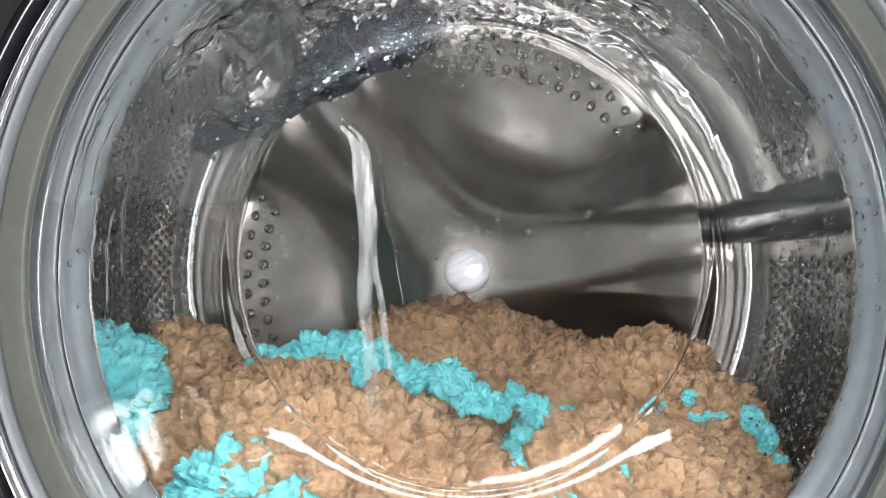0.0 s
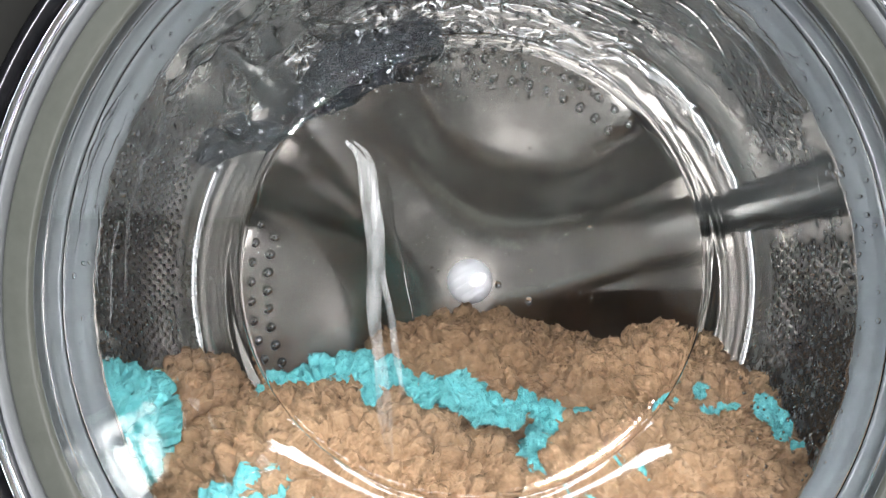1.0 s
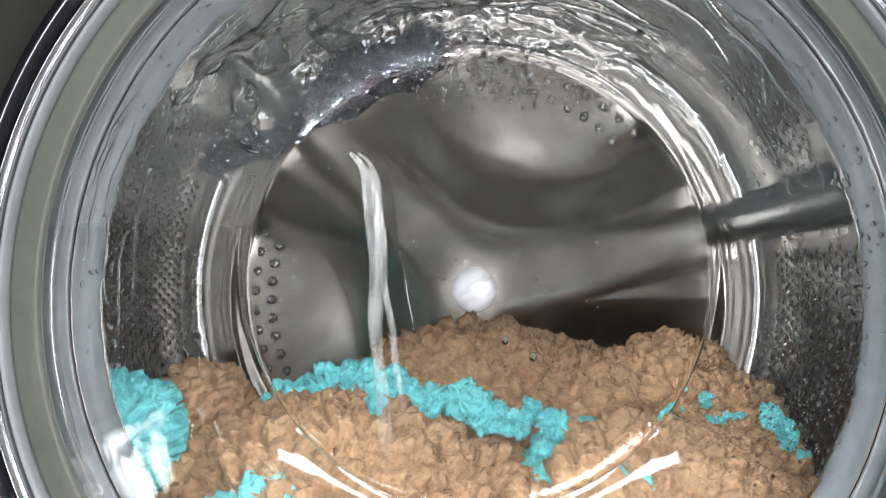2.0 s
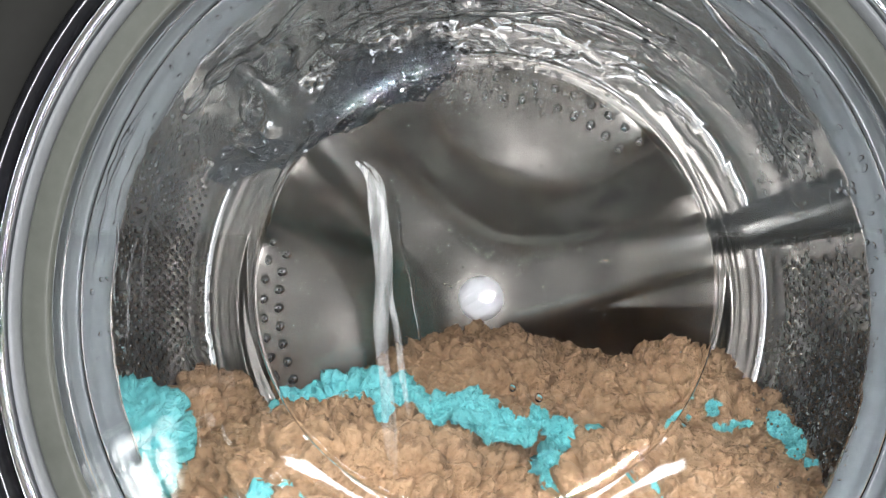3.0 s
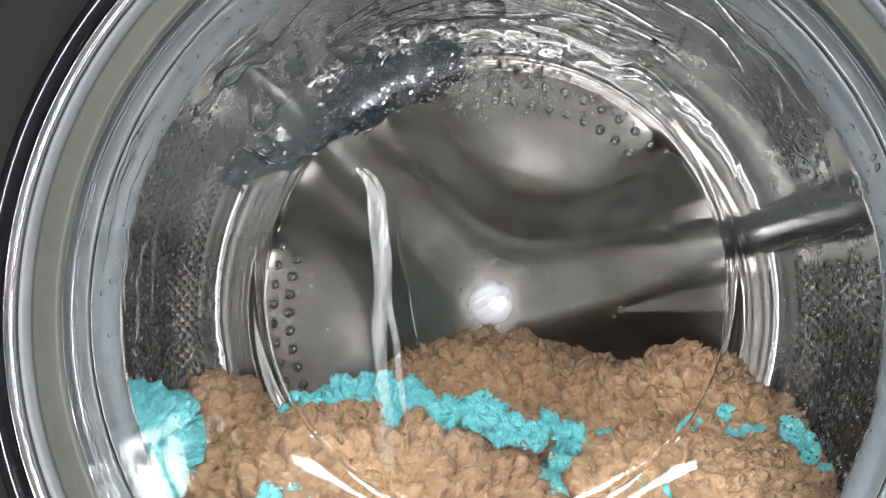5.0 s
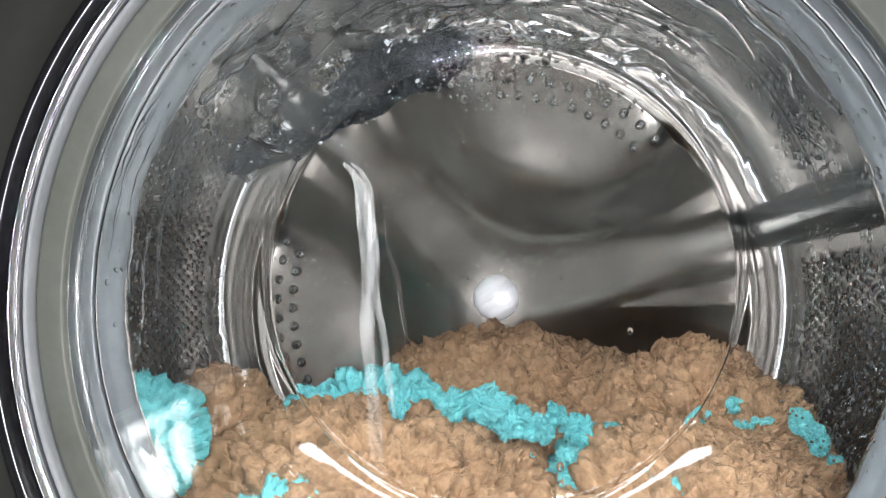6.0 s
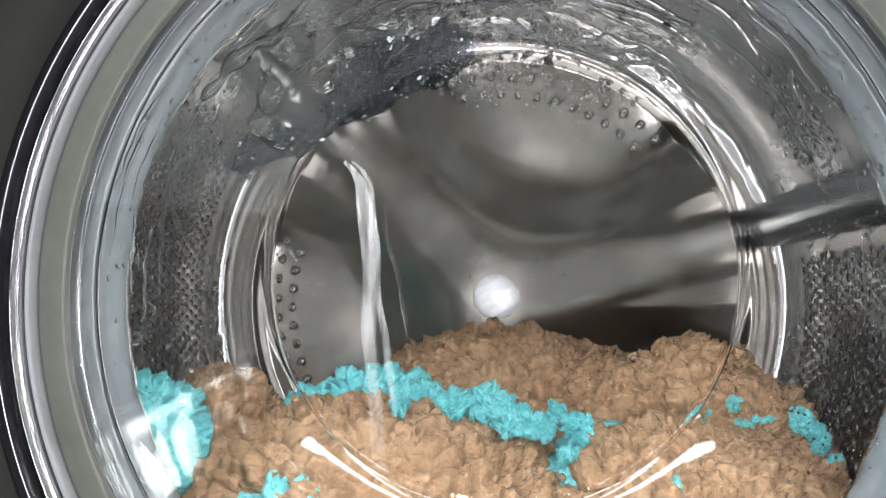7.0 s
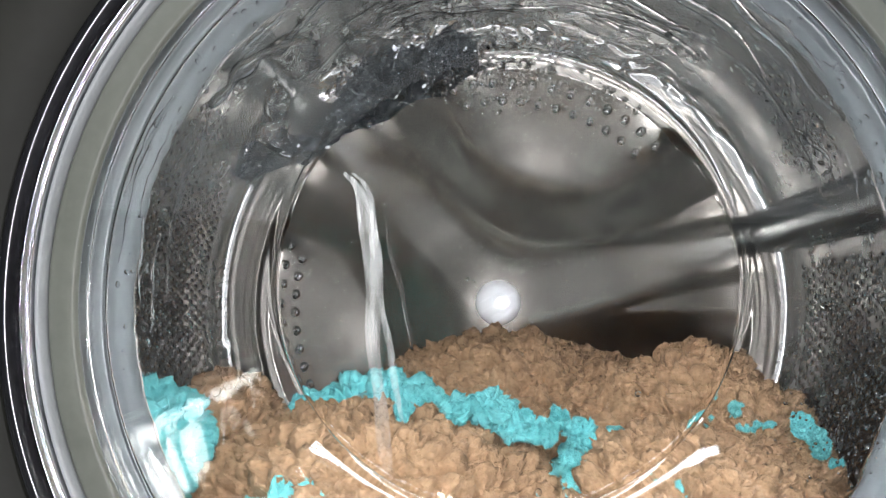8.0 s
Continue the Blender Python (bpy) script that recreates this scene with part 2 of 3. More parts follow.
# ---- washing machine ----
def washing_machine():
    ob = thing("washing_machine", "front-loading washing machine with dark olive grey front panel", "washing machine")
    n, hole, bm = 160, 0.1985, bmesh.new()
    rings = []
    for y, square in ((0.0, 0), (-0.012, 0), (-0.012, 1), (0.01, 1)):
        ring = []
        for i in range(n):
            a = math.tau * i / n
            c, s = math.cos(a), math.sin(a)
            k = 0.298 / max(abs(c), abs(s)) if square else hole
            z = s * k * (1.35 if square and s > 0 else 1)
            ring.append(bm.verts.new((c * k, y + 0.022, z if not square else max(z, FLOOR + 0.02) if s > 0 else s * k * 1.9)))
        rings.append(ring)
    for a, b in zip(rings, rings[1:]):
        for i in range(n):
            bm.faces.new((a[i], a[(i + 1) % n], b[(i + 1) % n], b[i]))
    bmesh.ops.recalc_face_normals(bm, faces=bm.faces)
    part("front_panel", bm, panel_paint, ob)
    for name, x0, x1, z0, z1 in (("side_panel", -0.299, -0.29, -0.56, 0.4), ("side_panel", 0.29, 0.299, -0.56, 0.4), ("top_panel", -0.289, 0.289, 0.39, 0.402), ("bottom_panel", -0.289, 0.289, -0.6, -0.562)):
        part(name, box(bmesh.new(), x0, x1, 0.034, 0.6, z0, z1, 0.003), panel_paint, ob)
    part("back_panel", box(bmesh.new(), -0.289, 0.289, 0.585, 0.6, -0.56, 0.388), panel_paint, ob)
    for fx in (-0.24, 0.24):
        for fy in (0.08, 0.54):
            part("foot", lathe([(0.0, 0.0), (0.022, 0.0), (0.024, 0.004), (0.024, 0.016), (0.014, 0.02), (0.0, 0.02)], 20), rubber_dark, ob).matrix_basis = pose(fx, fy, FLOOR, 90)
    # the tub shell round the drum
    part("tub", lathe([(0.2, 0.046), (0.262, 0.05), (0.268, 0.08), (0.268, 0.42), (0.25, 0.44), (0.0, 0.44)], 96), tub_grey, ob)
    # folded grey door seal between door and drum
    fold = spline([(0.1775, 0.0088), (0.184, 0.0105), (0.1885, 0.018), (0.1885, 0.034), (0.181, 0.043), (0.1785, 0.0425), (0.1765, 0.0455), (0.1735, 0.048), (0.172, 0.051), (0.1725, 0.055), (0.177, 0.057)], 6)
    seal = part("door_seal", lathe([(r, y) for r, y in fold], 200), rubber_grey, ob, "grey wet rubber bellows seal")
    return ob


washer = washing_machine()


def bowl_back(r):
    """Depth of the drum-side face of the glass bowl at a radius."""
    return float(np.interp(r, [q[0] for q in BOWL_BACK], [q[1] for q in BOWL_BACK]))


BOWL_RISE = 0.16  # the bowl leans upwards: its end sits higher than its rim
BOWL_FRONT = [(q[0], q[1]) for q in spline([(0.1765, 0.0012), (0.1728, 0.0014), (0.1712, 0.0026), (0.1700, 0.0025), (0.1682, 0.0044), (0.1668, 0.0045), (0.1650, 0.0064), (0.160, 0.0106), (0.152, 0.0198), (0.144, 0.0274), (0.134, 0.0360), (0.124, 0.0442), (0.115, 0.0512), (0.108, 0.0558), (0.100, 0.0592), (0.075, 0.0622), (0.04, 0.0636), (0.0, 0.064)], 6)]
BOWL_BACK = [(q[0], q[1]) for q in spline([(0.0, 0.070), (0.04, 0.0696), (0.08, 0.0684), (0.101, 0.0662), (0.110, 0.0632), (0.118, 0.0582), (0.127, 0.0512), (0.137, 0.0430), (0.1475, 0.0340), (0.156, 0.0258), (0.1635, 0.0172), (0.169, 0.0122), (0.173, 0.0096), (0.1765, 0.0085)], 6)]


def washer_door():
    ob = thing("washer_door", "round glass bowl door in a black and chrome ring", "washer door")
    ring = lambda pts: [(q[0], q[1]) for q in spline(pts, 5)]
    part("door_frame", lathe(ring([(0.1884, 0.006), (0.1886, -0.006), (0.1900, -0.0105), (0.1932, -0.0125), (0.1962, -0.0095), (0.1972, -0.002), (0.1972, 0.008)]), 220), black_gloss, ob, "glossy black outer ring")
    part("trim_ring", lathe(ring([(0.1852, 0.004), (0.1853, -0.003), (0.1859, -0.0058), (0.1865, -0.005), (0.1870, -0.0062), (0.1877, -0.0082), (0.1882, -0.0072), (0.1883, -0.003), (0.1883, 0.004)]), 220), chrome, ob, "bright chrome ring")
    part("trim_ring", lathe(ring([(0.1818, 0.004), (0.1819, 0.0002), (0.1826, -0.0026), (0.1838, -0.0038), (0.1848, -0.0032), (0.1851, 0.003)]), 220), rubber_white, ob, "pale satin inner ring")
    part("glass_seat", lathe(ring([(0.1698, 0.0015), (0.1702, -0.0004), (0.1715, -0.0013), (0.1752, -0.0016), (0.1798, -0.0010), (0.1814, 0.0005), (0.1817, 0.004)]), 220), rubber_pale, ob, "pale greenish grey ring")
    bm = lathe(BOWL_FRONT + BOWL_BACK, 220, closed=True)
    for v in bm.verts:
        v.co.z += BOWL_RISE * max(v.co.y - 0.008, 0)
    bowl = part("glass_bowl", bm, glass, ob, "clear wet moulded glass bowl")
    bowl.visible_shadow = False
    return ob


door = washer_door()


# ---- drum ----
DRUM_R, BACK_Y, FRONT_Y = 0.245, 0.375, 0.068
ARMS = (15.0, 135.0, 255.0)
LOBES = (73.0, 193.0, 313.0)
REACH = {73.0: 0.0055, 193.0: 0.0, 313.0: 0.0}  # how much farther out a lobe is pressed


def back_height(r, a):
    """How far the pressed back wall stands out towards the door."""
    h = np.zeros_like(r)
    whole = r
    for c in LOBES:
        r = whole - REACH[c]
        d = np.radians((a - c + 180) % 360 - 180)
        u, v = r * np.cos(d), r * np.sin(d)
        inside = np.abs(d) < np.radians(75)
        d1, d2 = r * np.sin(np.radians(61) - d), r * np.sin(np.radians(61) + d)
        s = 1 / (1 / np.maximum(d1, 1e-4) ** 2 + 1 / np.maximum(d2, 1e-4) ** 2) ** 0.5
        near = smooth_step(0.70, 0.50, np.abs(d))
        ramp = np.clip((0.2115 - r) / 0.0095, 0, 1)
        pit = 0.0140 * smooth_step(0.016, 0.070, s) + (0.0016 if c == LOBES[0] else 0.0) * smooth_step(0.0270, 0.0335, s)
        # a shallow dish, pointed at both ends, that rises outwards to a bright fillet
        inner, outer = 0.108 + 0.060 * (v / 0.108) ** 2, np.sqrt(np.maximum(0.2030 ** 2 - v * v, 0.0001))
        w = np.clip((u - inner) / np.maximum(outer - inner, 0.03), 0, 1)
        w = 0.5 * (w + np.sqrt(w * w + 0.03)) - 0.0866
        dish = pit - (pit - np.minimum(pit, 0.0028)) * np.clip(w * near, 0, 1)
        plain = np.maximum(pit - 0.085 * np.maximum(r - 0.10, 0), np.minimum(pit, 0.0025)) * smooth_step(0.2165, 0.2040, r)
        h -= np.where(inside, dish * ramp * near + plain * (1 - near), 0)
    r = whole
    h += 0.003 * smooth_step(0.075, 0.0, r)
    low = smooth_step(35, 60, np.abs((a - 73 + 180) % 360 - 180))
    h += 0.0026 * low * smooth_step(0.2085, 0.2115, r) * smooth_step(0.2165, 0.2135, r)
    h += 0.0015 * smooth_step(0.2265, 0.2355, r) - 0.004 * smooth_step(0.2195, 0.222, r)
    return h


def drum():
    ob = thing("drum", "stainless steel perforated drum with three pressed lobes", "washing drum")
    n, rs = 360, np.concatenate([np.linspace(0.004, 0.196, 64), np.linspace(0.1968, 0.236, 50)])
    a = np.arange(n) * 360 / n
    rr, aa = np.meshgrid(rs, a, indexing="ij")
    y = BACK_Y - back_height(rr, aa)
    verts = np.stack([rr * np.cos(np.radians(aa)), y, rr * np.sin(np.radians(aa))], -1).reshape(-1, 3)
    i, j = np.meshgrid(np.arange(len(rs) - 1), np.arange(n), indexing="ij")
    faces = np.stack([i * n + j, i * n + (j + 1) % n, (i + 1) * n + (j + 1) % n, (i + 1) * n + j], -1).reshape(-1, 4)
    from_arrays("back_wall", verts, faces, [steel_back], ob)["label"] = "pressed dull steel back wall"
    wall = [(q[0], q[1]) for q in spline([(0.236, BACK_Y + 0.0025), (0.2408, BACK_Y + 0.001), (0.2442, BACK_Y - 0.004), (DRUM_R, BACK_Y - 0.012)], 4)]
    wall += [(DRUM_R, 0.3), (DRUM_R, 0.2), (DRUM_R, 0.1), (0.244, 0.079), (0.238, 0.067), (0.225, 0.061), (0.195, 0.058), (0.179, 0.0575), (0.1755, 0.059), (0.1755, 0.063), (0.179, 0.065)]
    part("side_wall", lathe(wall, 220), steel_side, ob)
    # hub cap with four shallow slanting ribs
    cap = part("hub_cap", lathe([(0.0, -0.0012), (0.012, -0.00115), (0.0187, -0.0011), (0.0190, -0.0009), (0.0191, 0.0008), (0.0191, 0.006)], 48), steel_hub, ob, "bright white satin metal hub cap")
    cap.location = (0, BACK_Y - 0.0034, 0)
    for k in range(4):
        off = (k - 1.5) * 0.0075
        long = math.sqrt(0.0178 ** 2 - off * off)
        part("rib", box(bmesh.new(), -long, long, -0.00148, -0.0009, off - 0.0026, off + 0.0026, 0.0002), steel_hub, cap).matrix_basis = pose(0, 0, 0, 0, -32, 0)
    # lifters
    for c in ARMS:
        bm = bmesh.new()
        rows = []
        for k in range(21):
            t = k / 20
            yy = 0.095 + 0.280 * (0.5 - 0.5 * math.cos(math.pi * t))
            tall = 0.031 * min(1.0, t * 6) ** 0.5 * (1 - 0.22 * t)
            rows.append([bm.verts.new((w, yy, -DRUM_R + 0.0015 + math.sqrt(max(0, 1 - abs(w / 0.021) ** 2.6)) * tall - 0.0005)) for w in np.linspace(-0.021, 0.021, 13)])
        for p, q in zip(rows, rows[1:]):
            for k in range(12):
                bm.faces.new((p[k], p[k + 1], q[k + 1], q[k]))
        bmesh.ops.recalc_face_normals(bm, faces=bm.faces)
        part("lifter", bm, lifter_dark_reflection, ob, "satin lifter rib with its dark reflection put into the colour").matrix_basis = pose(0, 0, 0, 0, -(c + 90), 0)
    # pressed holes
    m = 12
    prof = [(0.0047, 0.0021), (0.0042, 0.0012), (0.0033, 0.0004), (0.0021, -0.0001), (0.0010, -0.0003), (0.0006, 0.0002), (0.0, 0.0003)]
    hole = lathe(prof, m)
    for f in hole.faces:
        f.material_index = 1 if f.calc_center_median().xz.length < 0.0005 else 0
    big = bpy.data.meshes.new("hole")
    hole.to_mesh(big)
    hole.free()
    for mt in (steel_side, hole_dark):
        big.materials.append(mt)
    big.polygons.foreach_set("use_smooth", [True] * len(big.polygons))
    for c in LOBES:
        for rad, count in ((0.1905 + REACH[c], 12), (0.1775 + REACH[c] * 0.8, 11)):
            for k in range(count):
                ang = c + (k - (count - 1) / 2) * 5.15
                y = BACK_Y - float(back_height(np.array([rad]), np.array([ang]))[0])
                h = new("hole", big)
                h.parent = ob
                h.scale = (0.92, 0.92, 0.92)
                h.location = (rad * math.cos(radians(ang)), y - 0.0019, rad * math.sin(radians(ang)))
    # side wall perforations: one small mesh, the nearest stretch as single parts, the rest joined
    small = lathe([(0.0033, 0.0002), (0.0028, -0.0006), (0.0023, -0.0009), (0.0018, 0.0000), (0.0, 0.0001)], 8)
    for f in small.faces:
        f.material_index = 1 if f.calc_center_median().xz.length < 0.0016 else 0
    peg = bpy.data.meshes.new("perforation")
    small.to_mesh(peg)
    small.free()
    for mt in (steel_side, hole_dark):
        peg.materials.append(mt)
    peg.polygons.foreach_set("use_smooth", [True] * len(peg.polygons))
    pv = np.array([v.co[:] for v in peg.vertices])
    pf = [list(p.vertices) for p in peg.polygons]
    pm = [p.material_index for p in peg.polygons]
    rest_v, rest_f, rest_m, singles = [], [], [], 0
    around, deep = 186, 26
    for k in range(deep):
        yy = 0.105 + 0.0096 * k
        for q in range(around):
            ang = (q + 0.5 * (k % 2)) * 360 / around
            if min(abs((ang - c + 180) % 360 - 180) for c in ARMS) < 7.5:
                continue
            if 42 < ang < 146 or (18 < ang < 42 and not 0.225 < yy < 0.305):
                continue
            turn = pose(0, 0, 0, 0, -(ang + 90), 0) @ pose(0, yy, -DRUM_R + 0.0004, -90)
            if singles < 300 and 158 < ang < 186 and yy > 0.16:
                h = new("perforation", peg)
                h.parent, h.matrix_basis = ob, turn
                singles += 1
                continue
            t = np.array(turn)
            base = len(rest_v) * len(pv)
            rest_v.append(pv @ t[:3, :3].T + t[:3, 3])
            rest_f += [[base + v for v in f] for f in pf]
            rest_m += pm
    me = bpy.data.meshes.new("perforations")
    me.from_pydata(np.concatenate(rest_v).tolist(), [], rest_f)
    for mt in (steel_side, hole_dark):
        me.materials.append(mt)
    me.polygons.foreach_set("use_smooth", [True] * len(me.polygons))
    me.polygons.foreach_set("material_index", rest_m)
    rest = new("perforations", me)
    rest.parent = ob
    tagged(rest, "rows of small pressed holes", kind="stuff")
    return ob


the_drum = drum()


# ---- laundry ----
def hash3(c, seed):
    n = (c[..., 0] * 374761393 + c[..., 1] * 668265263 + c[..., 2] * 2147483647 + seed * 1274126177) & 0xFFFFFFFF
    out = []
    for k in range(3):
        n = (n ^ (n >> 13)) * 1274126177 & 0xFFFFFFFF
        n = (n ^ (n >> 16)) & 0xFFFFFFFF
        out.append(n / 4294967295.0)
    return np.stack(out, -1)


def cells(p, size, seed):
    """Distances to the nearest and second nearest cell points, in cells."""
    q = p / size
    base = np.floor(q).astype(np.int64)
    f1, f2, own = np.full(len(p), 9.0), np.full(len(p), 9.0), np.zeros(len(p))
    for dx in (-1, 0, 1):
        for dy in (-1, 0, 1):
            for dz in (-1, 0, 1):
                c = base + np.array([dx, dy, dz])
                h = hash3(c, seed)
                d = np.linalg.norm(c + h - q, axis=1)
                f2 = np.minimum(np.maximum(f1, d), f2)
                own = np.where(d < f1, (h[:, 0] * 7.31 + h[:, 1] * 3.7) % 1.0, own)
                f1 = np.minimum(f1, d)
    return f1, f2, own


def value_noise(p, size, seed):
    q = p / size
    b = np.floor(q).astype(np.int64)
    f = q - b
    f = f * f * (3 - 2 * f)
    out = np.zeros((len(p), 3))
    for dx in (0, 1):
        for dy in (0, 1):
            for dz in (0, 1):
                w = np.abs(1 - dx - f[:, 0]) * np.abs(1 - dy - f[:, 1]) * np.abs(1 - dz - f[:, 2])
                out += w[:, None] * hash3(b + np.array([dx, dy, dz]), seed)
    return out * 2 - 1


BALLS = {}


def ball(level):
    if level not in BALLS:
        bm = bmesh.new()
        bmesh.ops.create_icosphere(bm, subdivisions=level, radius=1)
        BALLS[level] = np.array([v.co[:] for v in bm.verts]), np.array([[v.index for v in f.verts] for f in bm.faces])
        bm.free()
    return BALLS[level]


def fluffy(name, label, mat, lumps, seed, level=6, fibres=9000, fold=0.012):
    """A soft crumpled bundle of fleece: overlapping rounded lumps, deep creases, curly pile and loose fibre tips."""
    ob = thing(name, label, "fleece blanket" if mat is fleece_brown else "fleece towel", "laundry")
    rng = np.random.default_rng(seed)
    all_v, all_f, count = [], [], 0
    tip_v, tip_f = [], []
    for k, (centre, radii) in enumerate(lumps):
        least = min(radii)
        v, f = ball(level if k < 2 else 6 if least > 0.016 else 5)
        soft = min(1.0, least / 0.015)
        p = v * np.array(radii) + np.array(centre)
        nrm = v / np.array(radii)
        nrm /= np.linalg.norm(nrm, axis=1)[:, None]
        p = p + nrm * (value_noise(p, 0.06, seed)[:, :1] * fold + value_noise(p, 0.028, seed + 5)[:, :1] * fold * 0.45) * soft
        if least < 0.013:  # small tags of cloth are ragged
            p = p + value_noise(p, 0.009, seed + 8) * least * 0.9 + value_noise(p, 0.0045, seed + 9) * least * 0.35
        w = p + value_noise(p, 0.012, seed + 1) * 0.0060 + value_noise(p, 0.005, seed + 2) * 0.0020
        f1, f2, big = cells(w * np.array([1.0, 1.0, 1.25]), 0.0155, seed + 3)
        g1, g2, little = cells(w, 0.0052, seed + 4)
        puff = np.maximum(0.0, 1 - (f1 / 0.95) ** 2) * (0.0080 + 0.0050 * big) - 0.0082 * (1 - smooth_step(0.0, 0.13, f2 - f1)) - 0.0046
        curl = np.maximum(0.0, 1 - (g1 / 0.92) ** 2) * (0.0031 + 0.0018 * little) - 0.0027 * (1 - smooth_step(0.0, 0.15, g2 - g1))
        p = p + nrm * (puff * soft + curl * max(soft, 0.6) + value_noise(p, 0.0024, seed + 6)[:, 0] * 0.0011)[:, None]
        # the drum's wall holds the cloth in, and the glass bowl pushes it back
        r = np.linalg.norm(p[:, [0, 2]], axis=1)
        p[:, [0, 2]] *= np.minimum(1, 0.2425 / r)[:, None]
        r = np.minimum(r, 0.2425)
        deep = np.interp(r, [q[0] for q in BOWL_BACK], [q[1] for q in BOWL_BACK], right=0.062) + 0.004
        p[:, 1] = np.clip(p[:, 1], deep, BACK_Y + 0.002)
        all_v.append(p), all_f.append(f + count)
        count += len(p)
        pick = rng.choice(len(p), min(fibres, len(p)), replace=False)
        pick = pick[nrm[pick, 1] < 0.4]
        root = p[pick]
        lean = nrm[pick] + rng.normal(0, 0.55, (len(pick), 3))
        lean /= np.linalg.norm(lean, axis=1)[:, None]
        side = np.cross(lean, rng.normal(0, 1, (len(pick), 3)))
        side *= 0.00030 / np.linalg.norm(side, axis=1)[:, None]
        tip = root + lean * rng.uniform(0.0006, 0.0021, (len(pick), 1))
        b = sum(len(t) for t in tip_v)
        tip_v.append(np.stack([root - side, root + side, tip], 1).reshape(-1, 3))
        tip_f.append(np.arange(b, b + 3 * len(pick)).reshape(-1, 3))
    from_arrays("cloth", np.concatenate(all_v), np.concatenate(all_f), [mat], ob)
    tagged(from_arrays("pile_fibres", np.concatenate(tip_v), np.concatenate(tip_f), [mat], ob), kind="stuff")
    return ob


LAUNDRY = [
    fluffy("fleece_blanket", "light brown crumpled fleece blanket lying against the glass", fleece_brown, [((-0.080, 0.198, -0.159), (0.126, 0.085, 0.094))], 11, 7, 90000),
    fluffy("fleece_blanket", "light brown fleece blanket heaped against the drum's back", fleece_brown, [((0.008, 0.290, -0.114), (0.118, 0.070, 0.086)), ((0.130, 0.280, -0.118), (0.062, 0.075, 0.086)), ((0.082, 0.285, -0.104), (0.06, 0.07, 0.062))], 23, 7, 60000),
    fluffy("fleece_blanket", "light brown fleece blanket with a ridge beside a turquoise towel", fleece_brown, [((0.114, 0.190, -0.174), (0.094, 0.080, 0.092)), ((0.02, 0.24, -0.2), (0.14, 0.1, 0.07))], 37, 7, 60000),
    fluffy("fleece_blanket", "small brown fleece fold climbing the drum wall", fleece_brown, [((-0.186, 0.238, -0.102), (0.034, 0.052, 0.044))], 41, 6, 20000, 0.007),
    fluffy("fleece_blanket", "brown fleece fold resting on the drum wall beside a turquoise strip", fleece_brown, [((0.164, 0.235, -0.106), (0.036, 0.046, 0.042)), ((0.186, 0.225, -0.132), (0.024, 0.04, 0.034))], 43, 6, 20000, 0.007),
    fluffy("fleece_towel", "turquoise fleece towel showing along the crease between brown folds", fleece_cyan, [
        ((-0.091, 0.226, -0.091), (0.040, 0.022, 0.038)), ((-0.124, 0.222, -0.094), (0.024, 0.020, 0.030)), ((-0.056, 0.222, -0.097), (0.032, 0.018, 0.027)), ((-0.030, 0.220, -0.083), (0.013, 0.010, 0.014)),
        ((0.066, 0.177, -0.168), (0.018, 0.041, 0.056)), ((0.070, 0.208, -0.120), (0.034, 0.016, 0.029)), ((0.100, 0.203, -0.085), (0.014, 0.007, 0.006)), ((0.050, 0.196, -0.087), (0.012, 0.007, 0.006)),
        ((-0.060, 0.171, -0.069), (0.0035, 0.004, 0.004)), ((-0.028, 0.177, -0.067), (0.004, 0.004, 0.004)), ((-0.008, 0.190, -0.068), (0.011, 0.008, 0.007)), ((0.010, 0.184, -0.076), (0.010, 0.007, 0.006)), ((0.024, 0.184, -0.081), (0.009, 0.007, 0.005)),
        ((0.036, 0.196, -0.072), (0.008, 0.006, 0.006)), ((0.118, 0.191, -0.078), (0.007, 0.006, 0.008)), ((0.040, 0.180, -0.095), (0.007, 0.005, 0.003)), ((0.043, 0.178, -0.111), (0.0045, 0.005, 0.008)),
        ((0.088, 0.152, -0.117), (0.028, 0.011, 0.010)), ((-0.105, 0.132, -0.130), (0.044, 0.018, 0.017))], 51, 6, 40000, 0.009),
    fluffy("fleece_towel", "turquoise fleece towel end pressed to the drum wall", fleece_cyan, [((-0.212, 0.165, -0.090), (0.031, 0.042, 0.034))], 61, 6, 20000, 0.006),
    fluffy("fleece_towel", "turquoise fleece strip between brown folds at the wall", fleece_cyan, [((0.181, 0.196, -0.076), (0.0035, 0.008, 0.005)), ((0.188, 0.193, -0.087), (0.003, 0.008, 0.006)), ((0.198, 0.192, -0.099), (0.004, 0.006, 0.002)), ((0.147, 0.213, -0.070), (0.003, 0.004, 0.0035)), ((0.157, 0.205, -0.079), (0.010, 0.004, 0.0015))], 67, 6, 5000, 0.005),
]


# ---- water ----
def on_bowl(r, ang, lift=0.0):
    """A point on the drum-side face of the glass bowl."""
    return Vector((r * math.cos(radians(ang)), bowl_back(r) + lift, r * math.sin(radians(ang)) + BOWL_RISE * max(bowl_back(r) + lift - 0.008, 0)))


def bowl_normal(r):
    d = (bowl_back(r + 0.001) - bowl_back(max(r - 0.001, 0))) / 0.002
    n = Vector((-d, 1, 0)).normalized()
    return n


def normal_at(r, ang):
    n = bowl_normal(r)
    return Vector((n.x * math.cos(radians(ang)), n.y, n.x * math.sin(radians(ang))))


